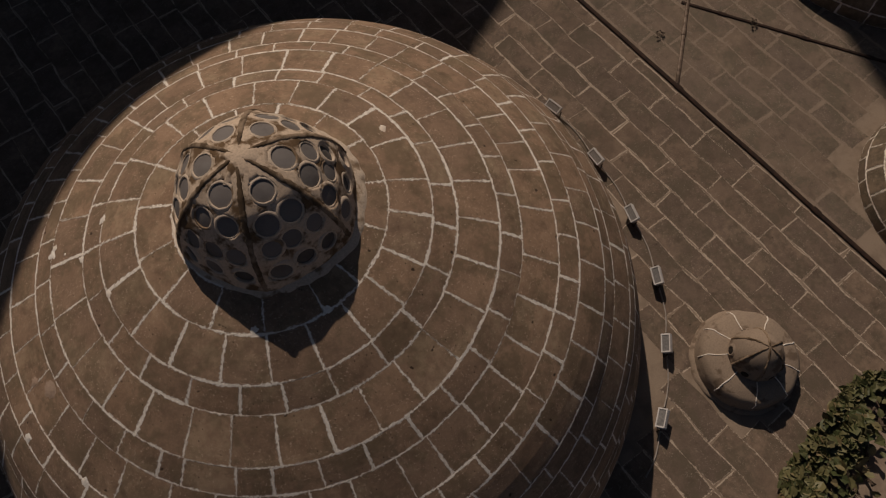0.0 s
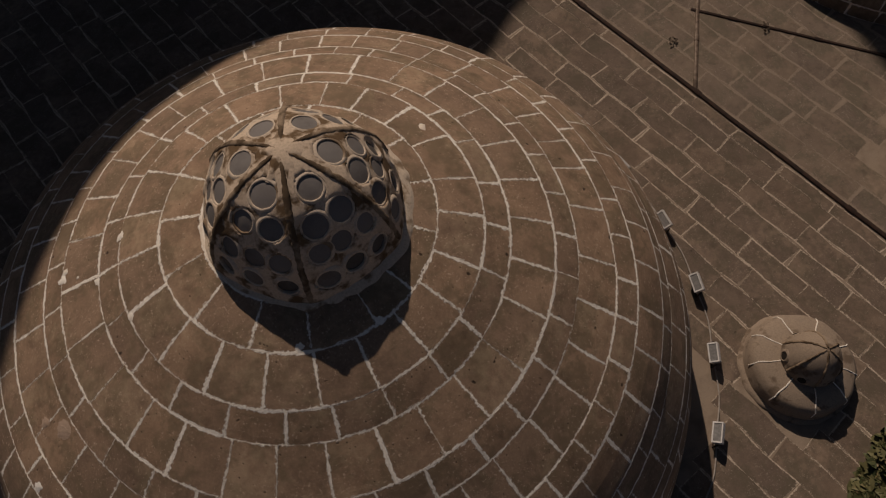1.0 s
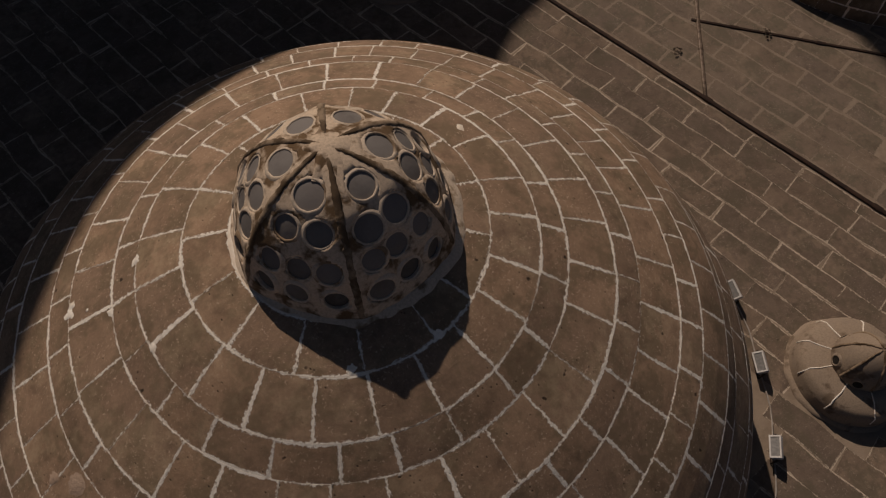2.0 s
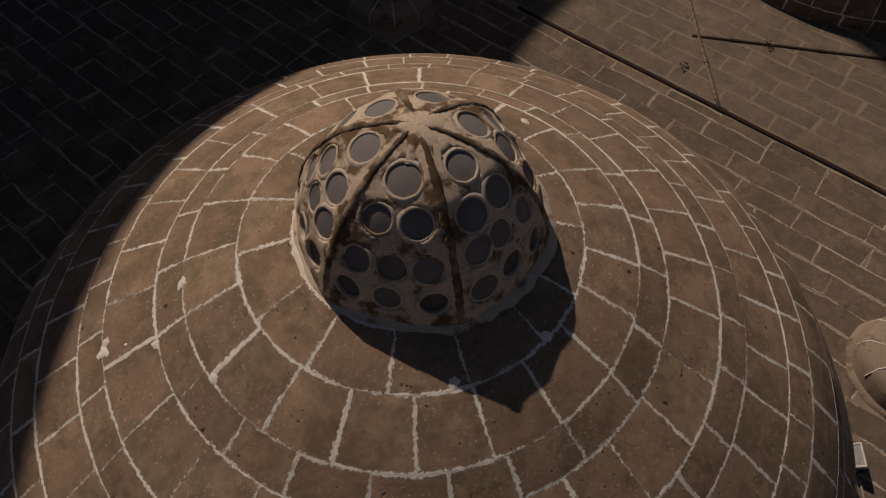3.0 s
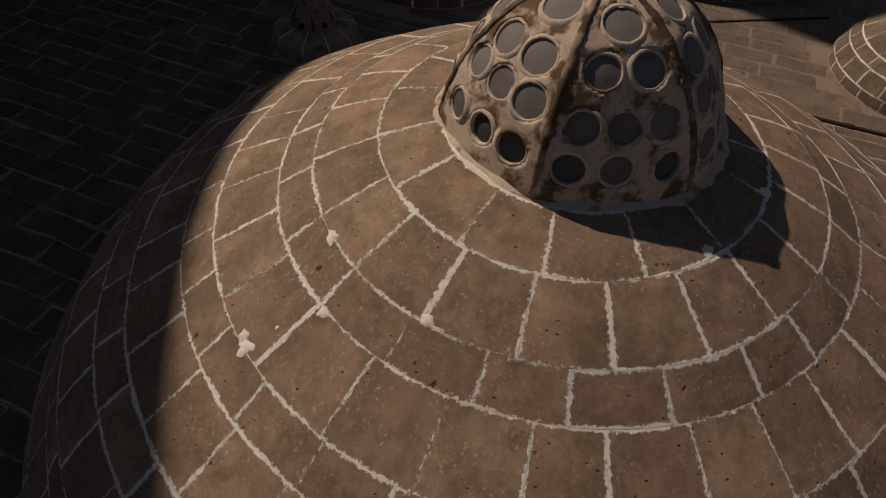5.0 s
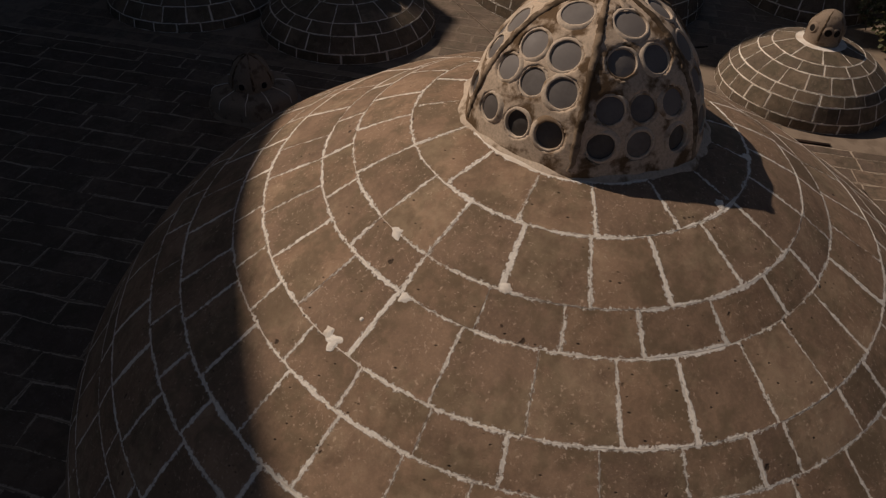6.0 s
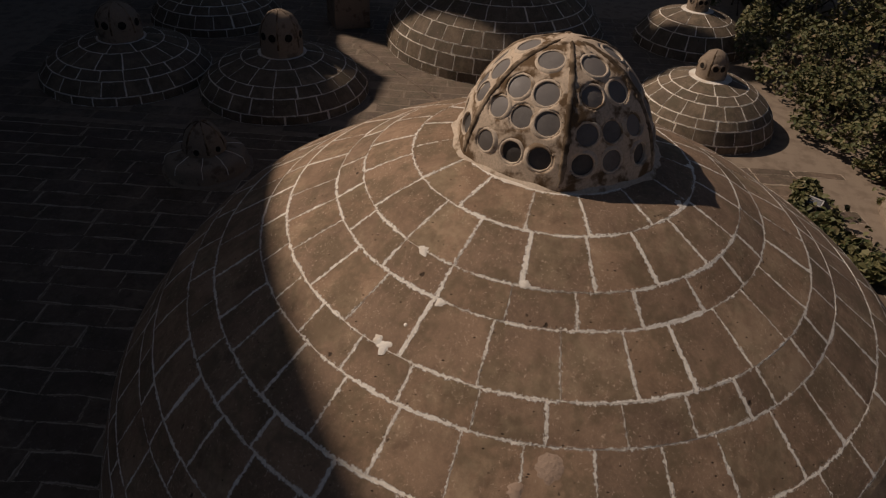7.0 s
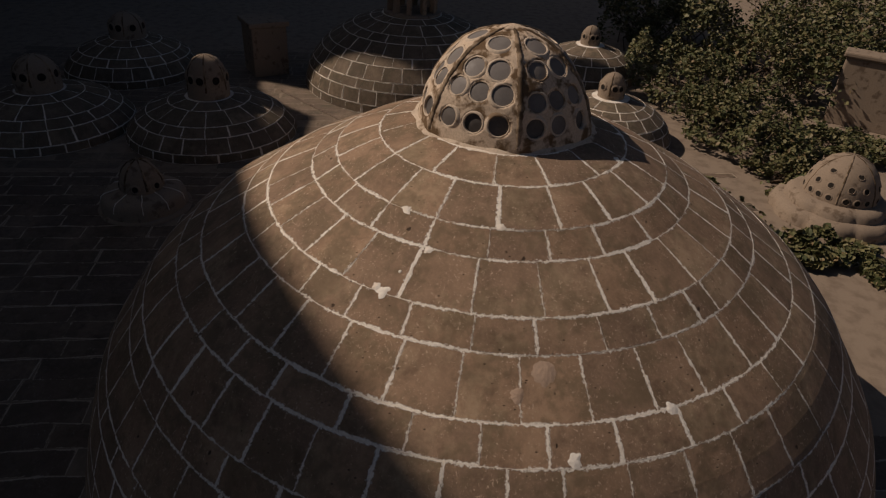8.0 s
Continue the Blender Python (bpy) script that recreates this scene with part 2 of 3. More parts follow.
def patch(verts, faces, edges, surface, us, vs, depth, sides=(0.0, 0.0, 0.0, 0.0)):
    """Adds one cut piece: surface(u, v, lift) gives places. Each point carries how far in it lies from the two
    upright and the two level joints; sides says how clean each of the four joints was struck."""
    base, nu, nv = len(verts), len(us), len(vs)
    for j, v in enumerate(vs):
        for i, u in enumerate(us):
            rim = i in (0, nu - 1) or j in (0, nv - 1)
            verts.append(surface(u, v, -0.0003 if rim else 0.0))
            edges.append((sides[0] if i == 0 else sides[1] if i == nu - 1 else 1.0, sides[2] if j == 0 else sides[3] if j == nv - 1 else 1.0, 0.0))
    for j in range(nv - 1):
        for i in range(nu - 1):
            k = base + j * nu + i
            faces.append((k, k + 1, k + nu + 1, k + nu))
    loop = [(i, 0) for i in range(nu)] + [(nu - 1, j) for j in range(1, nv)] + [(i, nv - 1) for i in range(nu - 2, -1, -1)] + [(0, j) for j in range(nv - 2, 0, -1)]
    low = len(verts)
    for i, j in loop:
        verts.append(surface(us[i], vs[j], -depth))
        edges.append((0.0, 0.0, 0.0))
    for k, (i, j) in enumerate(loop):
        i2, j2 = loop[(k + 1) % len(loop)]
        faces.append((base + j2 * nu + i2, base + j * nu + i, low + k, low + (k + 1) % len(loop)))


def piece_mesh(name, verts, faces, edges, material):
    me = bpy.data.meshes.new(name)
    me.from_pydata(verts, [], faces)
    me.attributes.new("edge", "FLOAT_VECTOR", "POINT").data.foreach_set("vector", [c for e in edges for c in e])
    me.materials.append(material)
    me.validate()
    return me


def ring_surface(low, high, lift, bow):
    """The face of a cut block between two rings of a dome, bowed outward by bow metres."""
    (r0, z0), (r1, z1) = low, high
    out = Vector((z1 - z0, r0 - r1)).normalized()

    def surface(a, s, up):
        h = lift + up + 4 * bow * s * (1 - s)
        r = r0 + (r1 - r0) * s + out.x * h
        z = z0 + (z1 - z0) * s + out.y * h
        return (r * math.cos(a), r * math.sin(a), z)

    return surface


def add_block(store, low, high, a0, a1, gap, rnd, lift=0.002, rim=0.036, cols=2, bow=0.0, sides=(0.0, 0.0, 0.0, 0.0)):
    """sides: how clean the joints are struck (start, end, low, high); a clean joint is also a tight one."""
    r = (low[0] + high[0]) / 2
    length = math.hypot(low[0] - high[0], low[1] - high[1])
    tight = [gap * (0.55 if k > 0.2 else 1.0) * rnd.uniform(0.7, 1.3) for k in sides]
    a0, a1 = a0 + tight[0] / r, a1 - tight[1] / r
    e = min(rim / r, (a1 - a0) / 3)
    us = [a0, a0 + e] + [a0 + e + (a1 - a0 - 2 * e) * k / cols for k in range(1, cols)] + [a1 - e, a1]
    f = min(rim / length, 0.33)
    v0, v1 = tight[2] / length, 1 - tight[3] / length
    vs = [v0, v0 + f, 0.5, v1 - f, v1]
    patch(*store, ring_surface(low, high, lift + rnd.uniform(-0.0006, 0.0006), bow), us, vs, 0.02 + lift, sides)


def fill(known, n, rnd):
    """Joint angles round a course: the known ones, and even ones between them."""
    known, out, step = sorted(known), [], 360.0 / n
    for a, b in zip(known, known[1:] + [known[0] + 360]):
        k = max(1, round((b - a) / step))
        out.append(a)
        out += [a + (b - a) * i / k + rnd.uniform(-1, 1) * step * 0.10 for i in range(1, k)]
    return out


# ---- roof ----
roof = tagged(new("roof", mesh_of("roof", box(600, 600, 0.5, 0, (0, 0, -0.25)), BED)), "flat bath-house roof bedded in brown lime mortar", "roof", kind="structure")
SEAM = (Vector((4.13, 4.06, 0)), Vector((5.37, -2.27, 0)))
ALONG = (SEAM[1] - SEAM[0]).normalized()
ACROSS = Vector((-ALONG.y, ALONG.x, 0))

# ---- the great dome ----
RINGS = [(3.165, 0.0), (3.125, 0.22), (3.03, 0.58), (2.975, 0.76), (2.865, 1.065), (2.79, 1.19), (2.60, 1.45), (2.492, 1.612), (2.250, 1.850),
         (2.078, 1.962), (1.787, 2.146), (1.619, 2.255), (1.312, 2.404), (1.144, 2.503), (0.85, 2.628), (0.575, 2.705)]
# joints that are known, course by course from the lantern down, and how many blocks the course has
COURSES = [
    ([36, 60, 128, 151, 177, 200, 226, 250, 277, 296, 323, 348], 15),
    ([7, 24, 41.5, 56, 73, 93, 109, 128, 146, 162, 180, 198.5, 215.5, 233.5, 250.3, 267, 284.3, 300, 315, 333, 348], 21),
    ([17.5, 32.5, 115, 130, 146, 162, 178, 193.5, 208, 224, 240, 253, 267.5, 283.7, 298, 315.6, 331], 23),
    ([0, 12.7, 25.7, 38, 91.4, 105, 125, 137, 149, 162, 176.2, 190, 203, 213.7, 226.5, 237.7, 249.3, 262, 273.3, 285.3, 297.5, 310.7, 322.4, 335, 347.3], 28),
    ([5.4, 49, 58.6, 69.3, 143, 154, 165, 177, 188, 200, 211, 221.3, 227, 239, 247, 257.4, 268, 279.6, 290, 301.4, 312.1, 322.7, 332.6, 343.6, 355], 33),
    ([7.3, 17, 27.5, 37, 45, 55, 146, 156, 166, 176, 185, 195, 205, 214, 225, 290.8, 300.8, 308.7, 318.5, 328.5, 340.8, 351, 358.8], 38),
    ([1.9, 10.3, 123.7, 132.7, 141.5, 150.1, 161.3, 170.5, 179.8, 188.5, 197.8, 208, 217, 227.1, 235.6, 247.8, 276.8, 285.7, 294, 301.8, 310, 318.6, 326.2, 335.5, 343.6, 353.2], 40),
    ([3.8, 12.1, 118.7, 127.8, 135.6, 151.3, 159.1, 167.4, 175.6, 183.3, 190, 198.2, 206.3, 214.2, 222.2, 230.7, 240.5, 250.9, 289.9, 297.9, 306.4, 314.6, 322.3, 331.1, 339.2, 347, 355.5], 44),
    ([128.6, 135.2, 223.6, 293.3, 300.8, 307.2, 321.7, 329.5], 48), ([302, 309, 316.3, 323.4, 330.5], 50),
    ([145], 50), ([155], 50), ([148], 50), ([151], 50), ([147], 50),
]
dome = thing("great_dome", (0, 0, 0), "large brown stone dome with pale lime mortar joints", "dome")
dome.matrix_basis = pose(0, 0.006, 0)
pitch = [math.atan2(h[1] - l[1], l[0] - h[0]) for l, h in zip(RINGS, RINGS[1:])]
BOWS = []  # how far each course bows out, from the turn of the profile
for i, (l, h) in enumerate(zip(RINGS, RINGS[1:])):
    turn = (pitch[max(i - 1, 0)] - pitch[min(i + 1, len(pitch) - 1)]) / 2
    BOWS.append(max(0.0, min(0.25, turn)) * math.hypot(l[0] - h[0], l[1] - h[1]) / 8)
core = [(3.18, -0.15)]
for l, h, bow in zip(RINGS, RINGS[1:], BOWS):
    face = ring_surface(l, h, 0.0003, bow)
    core += [(q[0], q[2]) for q in (face(0.0, k / 4, 0.0) for k in range(4))]
part("mortar_core", lathe(core + [(0.575, 2.705), (0.3, 2.75), (0.02, 2.76)], 240), MORTAR, dome, "pale lime mortar showing in the joints")
rnd = random.Random(7)
rest = ([], [], [])


def struck(a, ring):
    """How clean a level joint is struck at an angle."""
    return 0.34 * noise.noise((2.6 * math.cos(a), 2.6 * math.sin(a), ring * 7.3)) - 0.05


for c, (known, n) in enumerate(COURSES):
    high, low, bow = RINGS[-1 - c], RINGS[-2 - c], BOWS[-1 - c]
    joints = fill(known, n, rnd)
    clean = [rnd.choice((0.08, -0.01, -0.04, -0.06, -0.09, -0.12, -0.22)) for _ in joints]
    for k, (a, b) in enumerate(zip(joints, joints[1:] + [joints[0] + 360])):
        store = ([], [], []) if c < 9 else rest
        mid = radians((a + b) / 2)
        add_block(store, low, high, radians(a), radians(b), 0.0013, rnd, lift=0.0022 if c < 6 else 0.003, cols=6 if c < 2 else 4, bow=bow,
                  sides=(clean[k], clean[(k + 1) % len(clean)], struck(mid, c + 1), struck(mid, c)))
        if c < 9:
            part("stone_block", piece_mesh("stone_block", *store, BLOCK), BLOCK, dome)
tagged(part("block_field", piece_mesh("block_field", *rest, BLOCK), BLOCK, dome, "lower courses of brown stone blocks"), kind="stuff")

# ---- splashes of lime on the dome ----
def splash(a, level, size, seed, ragged=0.9, material=MORTAR, name="lime_splash", label="splash of pale lime"):
    """level: courses down from the lantern."""
    c = min(int(level), len(RINGS) - 2)
    high, low, bow = RINGS[-1 - c], RINGS[-2 - c], BOWS[-1 - c]
    x, _, z = ring_surface(low, high, 0.0022, bow)(0.0, 1 - (level - c), 0.0)
    slope = 90 - math.degrees(math.atan2(high[1] - low[1], low[0] - high[0]))
    bm = bmesh.new()
    mid = bm.verts.new((0, 0, 0.0038))
    ring = [[], []]
    for k in range(26):
        b = 2 * math.pi * k / 26
        q = size * (0.75 + 0.5 * ragged * noise.noise((1.1 * math.cos(b) + seed * 3.7, 1.1 * math.sin(b), 2.0)) + 0.22 * noise.noise((2.7 * math.cos(b) + seed, 2.7 * math.sin(b), 5.0)))
        ring[0].append(bm.verts.new((0.6 * q * math.cos(b), 0.6 * q * math.sin(b), 0.0034)))
        ring[1].append(bm.verts.new((q * math.cos(b), q * math.sin(b), -0.001)))
    for k in range(26):
        bm.faces.new((mid, ring[0][k], ring[0][(k + 1) % 26]))
        bm.faces.new((ring[0][k], ring[1][k], ring[1][(k + 1) % 26], ring[0][(k + 1) % 26]))
    part(name, bm, material, dome, label, facing(a, x, z, slope), True)


splash(152.4, 1.99, 0.042, 1.0)
splash(158.6, 3.97, 0.048, 2.0, 1.0)
splash(156.9, 3.93, 0.034, 2.7, 0.8)
splash(163.7, 3.03, 0.036, 3.0)
splash(181.0, 1.96, 0.036, 8.0)
splash(159.8, 3.55, 0.014, 14.0, 0.4)
splash(191.7, 6.80, 0.050, 9.0)
splash(207.1, 6.03, 0.050, 10.0, 1.0)
splash(188.8, 5.26, 0.085, 11.0, 0.4, REPAIR, "mortar_patch", "smear of pinkish repair mortar")
splash(184.6, 5.6, 0.05, 12.0, 0.5, REPAIR, "mortar_patch", "smear of pinkish repair mortar")
splash(14.0, 1.62, 0.042, 4.0)
splash(278.1, 0.96, 0.040, 5.0)
splash(245.6, 0.88, 0.036, 6.0)

# ---- lanterns ----
def ribbed(profile, ribs, phase, flat, n=120, rough=0.012, grain=4.0):
    """A dome of bowed panels that meet at ribs."""
    bm = bmesh.new()
    rings = []
    for r, z in profile:
        ring = []
        for i in range(n):
            a = 2 * math.pi * i / n
            near = abs(((a - phase) * ribs / (2 * math.pi)) % 1.0 - 0.5) * 2
            k = 1 - flat * (1 - near ** 2) * (0.45 + 0.55 * min(1.0, (z - profile[0][1]) / (0.45 * (profile[-1][1] - profile[0][1])))) + rough * noise.noise((grain * math.cos(a), grain * math.sin(a), z * 6))
            ring.append(bm.verts.new((r * k * math.cos(a), r * k * math.sin(a), z)))
        rings.append(ring)
    for a, b in zip(rings, rings[1:]):
        for i in range(n):
            bm.faces.new((a[i], a[(i + 1) % n], b[(i + 1) % n], b[i]))
    bm.faces.new(rings[-1])
    return bm


def rib_bar(profile, width, height, seed):
    """A rough mortar rib that runs up the profile in the plane y = 0."""
    bm = bmesh.new()
    rows = []
    fine = [(profile[i][0] + (profile[i + 1][0] - profile[i][0]) * k / 9, profile[i][1] + (profile[i + 1][1] - profile[i][1]) * k / 9)
            for i in range(len(profile) - 1) for k in range(9)]
    for i, (r, z) in enumerate(fine):
        r2, z2 = fine[min(i + 1, len(fine) - 1)]
        r1, z1 = fine[max(i - 1, 0)]
        out = Vector((z2 - z1, 0, r1 - r2)).normalized()
        row = []
        for s, h in ((-0.5, -0.3), (-0.42, 0.55), (-0.12, 1.0), (0.15, 0.95), (0.42, 0.5), (0.5, -0.3)):
            jit = 1 + 0.45 * noise.noise((s * 3 + seed, r * 34, z * 34)) + 0.3 * noise.noise((s * 9 + seed, r * 90, z * 90))
            row.append(bm.verts.new(Vector((r, 0, z)) + out * (h * height * jit) + Vector((0, s * width * (0.45 + 0.55 * min(1, r / 0.25)) * jit, 0))))
        rows.append(row)
    for a, b in zip(rows, rows[1:]):
        for i in range(5):
            bm.faces.new((a[i], b[i], b[i + 1], a[i + 1]))
    bmesh.ops.recalc_face_normals(bm, faces=bm.faces[:])
    return bm


def collar_mesh(name, r, wall, height, material):
    """A raised, rounded ring of plaster round an opening, facing +z."""
    prof = [(r + wall * 3.4, -0.015), (r + wall * 2.5, -0.005), (r + wall * 1.4, height * 0.4), (r + wall * 0.6, height), (r + wall * 0.15, height * 0.5), (r, -height), (r * 0.985, -0.03)]
    me = mesh_of(name, lathe(prof, 40, 0.03, r * 40, close=False), material)
    me.polygons.foreach_set("use_smooth", [True] * len(me.polygons))
    return me


def disc_mesh(name, r, bulge, material):
    me = mesh_of(name, lathe([(r * 1.03, 0.0), (r * 0.7, bulge * 0.5), (r * 0.35, bulge * 0.88), (0.004, bulge)], 24), material)
    me.polygons.foreach_set("use_smooth", [True] * len(me.polygons))
    return me


LANTERN = [(0.615, 2.62), (0.602, 2.74), (0.578, 2.86), (0.54, 2.97), (0.48, 3.075), (0.41, 3.165), (0.33, 3.245), (0.24, 3.30), (0.12, 3.345), (0.02, 3.36)]
lantern = thing("dome_lantern", (0, 0, 0), "domed roof lantern of worn plaster set with round glass eyes", "roof lantern")
lantern.matrix_basis = pose(0.060, 0.004, 0.105, 0, 0, -3.5) @ Matrix.Diagonal((1, 1, 0.96, 1))
steps = np.linspace(2.62, 3.36, 90)
fine_profile = [(1.03 * float(np.interp(z, [q for _, q in LANTERN], [p for p, _ in LANTERN])), float(z)) for z in steps]
shell = ribbed(fine_profile, 6, radians(12), 0.07, 320)
for k in range(6):
    bar = part("rib", rib_bar([(r * 1.025, z) for r, z in LANTERN[1:]], 0.036, 0.008, k * 3.1), RIB, lantern, "crumbling brown mortar rib", pose(0, 0, 0, 0, 0, 12 + 60 * k), True)
part("crown", lathe([(0.14, 3.320), (0.10, 3.350), (0.05, 3.366), (0.01, 3.369)], 36, 0.5, 2.0), SHELL, lantern, "pale plaster crown", smooth=True)
part("base_fillet", ribbed([(0.674, 2.660), (0.660, 2.690), (0.640, 2.704), (0.60, 2.735)], 6, radians(12), 0.03, 200, 0.022, 7.0), COLLAR, lantern, "pale plaster fillet at the foot", smooth=True)
EYES = []
for size in (0.070, 0.067, 0.062):
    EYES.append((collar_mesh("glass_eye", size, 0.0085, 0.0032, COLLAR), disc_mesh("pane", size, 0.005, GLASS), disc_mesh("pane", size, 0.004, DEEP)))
rnd = random.Random(3)
HEIGHTS = [z for _, z in LANTERN]
sunk = []  # the shell is hollowed behind each eye
for k in range(6):
    mid = 42 + 60 * k
    for row, (z, spread, kind) in enumerate(((3.293, (0,), 0), (3.175, (-12.5, 12.5), 1), (3.045, (-17.5, 0, 17.5), 2), (2.866, (-18.5, 0, 18.5), 2))):
        for s in spread:
            angle, zz = s + rnd.uniform(-1.4, 1.4), z + rnd.uniform(-0.008, 0.008) - (0.03 if k == 3 and row == 2 else 0.0)
            bow = 1.03 * (1 - 0.07 * (1 - (angle / 30) ** 2) * (0.45 + 0.55 * min(1.0, (zz - 2.62) / 0.333)))
            r, below, above = (bow * float(np.interp(q, HEIGHTS, [p for p, _ in LANTERN])) for q in (zz, zz - 0.05, zz + 0.05))
            m = facing(mid + angle, r, zz, math.degrees(math.atan2(below - above, 0.10))) @ Matrix.Diagonal((*(rnd.uniform(0.92, 1.08),) * 2, 1, 1))
            m = m @ pose(0, 0, -0.0045)
            back = m.inverted()
            for v in shell.verts:
                if abs(v.co.z - zz) < 0.12:
                    q = back @ v.co
                    if q.z > -0.06 and q.xy.length < (0.070, 0.067, 0.062)[kind] + 0.008:
                        sunk.append((v, m.to_3x3() @ Vector((0, 0, -0.045))))
            eye = part("glass_eye", EYES[kind][0], COLLAR, lantern, m=m)
            # most lower eyes take the pane with recess shade in its colour
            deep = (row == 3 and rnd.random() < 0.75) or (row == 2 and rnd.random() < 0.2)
            part("pane", EYES[kind][2 if deep else 1], DEEP if deep else GLASS, eye, "glass with recess shade in its colour" if deep else "dusty grey glass", pose(0, 0, -0.016 if deep else rnd.uniform(-0.007, -0.003)))
for v, shift in sunk:
    v.co += shift
part("plaster_shell", shell, SHELL, lantern, smooth=True)


# ---- the other domes ----
def small_lantern(name, at, r, base, apex, ribs, holes, label, material=RENDER, group=""):
    """A little plastered cupola with ribs and holes, their inner shade painted as dark discs."""
    ob = thing(name, at, label, "roof lantern", group)
    h = apex - base
    prof = [(r * 1.0, base - 0.08), (r * 1.02, base + 0.25 * h), (r * 0.98, base + 0.5 * h), (r * 0.86, base + 0.72 * h), (r * 0.60, base + 0.89 * h), (r * 0.3, base + 0.97 * h), (0.01, apex)]
    part("plaster_shell", ribbed(prof, ribs, 0.3, 0.03, 72), material, ob, smooth=True)
    bar = mesh_of("rib", rib_bar([(a * 1.0, b - 0.004) for a, b in prof[1:]], 0.03, 0.006, r), RIB)
    for k in range(ribs):
        part("rib", bar, RIB, ob, m=pose(0, 0, 0, 0, 0, math.degrees(0.3) + 360 * k / ribs), smooth=True)
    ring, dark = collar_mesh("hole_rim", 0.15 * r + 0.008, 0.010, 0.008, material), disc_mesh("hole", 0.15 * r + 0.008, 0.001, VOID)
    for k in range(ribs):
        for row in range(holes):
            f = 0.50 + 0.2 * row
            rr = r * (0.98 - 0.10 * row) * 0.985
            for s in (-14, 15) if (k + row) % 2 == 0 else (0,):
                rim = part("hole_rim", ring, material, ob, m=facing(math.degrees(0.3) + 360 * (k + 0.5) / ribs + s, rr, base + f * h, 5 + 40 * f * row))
                part("hole", dark, VOID, rim, "near-black disc painted as the shade inside a hole", pose(0, 0, 0.002))
    return ob


def tiled_dome(name, at, r, h, courses, n, label, seed, tall=1.0):
    """A stone dome of even courses, one mesh shared by the blocks of a course."""
    ob = thing(name, at, label, "dome", "stone domes on the roof", turn=seed * 17.0)
    rnd = random.Random(seed)
    stops = [0.0]
    for c in range(courses):
        stops.append(stops[-1] + (1.0 if c % 2 else 0.66))
    rings = []
    for s in stops:
        a = s / stops[-1] * radians(74)
        rings.append((r * math.cos(a) ** tall, h * math.sin(a) / math.sin(radians(74))))
    part("mortar_core", lathe([(r + 0.02, -0.06)] + [(p * 0.996, q - 0.003) for p, q in rings] + [(0.02, h * 1.03)], 144), MORTAR, ob, "pale lime mortar joints")
    for c, (low, high) in enumerate(zip(rings, rings[1:])):
        k = max(8, round(n * (low[0] + high[0]) / 2 / r))
        kinds = []
        for _ in range(3):
            store = ([], [], [])
            add_block(store, low, high, 0.0, 2 * math.pi / k, 0.005, rnd, rim=0.030)
            kinds.append(piece_mesh("stone_block", *store, WEATHERED))
        for i in range(k):
            part("stone_block", rnd.choice(kinds), WEATHERED, ob, m=pose(0, 0, 0, 0, 0, 360 * (i + 0.5 * (c % 2)) / k + rnd.uniform(-0.4, 0.4)))
    return ob


tiled_dome("stone_dome", (5.6, 4.6, 0), 1.35, 0.62, 5, 25, "low stone dome in deep shade with pale mortar joints", 1)
small_lantern("cupola", (5.6, 4.6, 0), 0.33, 0.58, 1.27, 6, 1, "small ribbed plaster cupola on top of a low stone dome")
tiled_dome("stone_dome", (5.3, 7.25, 0), 1.35, 0.60, 5, 25, "low shaded stone dome beside the roof's dark side", 2)
small_lantern("cupola", (5.3, 7.25, 0), 0.34, 0.58, 1.15, 6, 1, "dark plaster cupola on a shaded stone dome")
tiled_dome("stone_dome", (8.3, 7.3, 0), 1.28, 0.67, 5, 24, "far low stone dome standing in shade", 3)
small_lantern("cupola", (8.3, 7.3, 0), 0.34, 0.64, 1.15, 6, 1, "dark plaster cupola on a far stone dome")
tiled_dome("stone_dome", (8.95, 1.75, 0), 2.12, 1.38, 9, 38, "wide stone dome half in shade with pale mortar joints", 4)
tiled_dome("stone_dome", (6.75, -1.97, 0), 1.15, 0.74, 6, 24, "sunlit stone dome next to the shrubs", 5)
small_lantern("cupola", (6.75, -1.97, 0), 0.225, 0.70, 1.16, 5, 1, "little plaster cupola with open holes on a sunlit dome")
tiled_dome("stone_dome", (10.4, -2.0, 0), 1.12, 0.68, 4, 20, "small stone dome among overgrown shrubs", 6)
small_lantern("cupola", (10.4, -2.0, 0), 0.21, 0.64, 1.08, 5, 1, "small dark cupola on a stone dome among shrubs")

drum = thing("lantern_drum", (8.95, 1.75, 1.36), "pierced plaster drum on top of the wide dome", "roof lantern")
part("ring_foot", lathe([(0.56, -0.06), (0.56, 0.06), (0.46, 0.08), (0.2, 0.09), (0.02, 0.09)], 32, 0.03), RENDER, drum)
post = box(0.11, 0.10, 0.46, 0.012, (0.44, 0, 0.30))
post_mesh = mesh_of("post", post, RENDER)
for k in range(10):
    part("post", post_mesh, RENDER, drum, m=pose(0, 0, 0, 0, 0, 36 * k))
part("cap", lathe([(0.54, 0.52), (0.55, 0.60), (0.45, 0.75), (0.25, 0.86), (0.02, 0.9)], 32, 0.02), RENDER, drum, smooth=True)


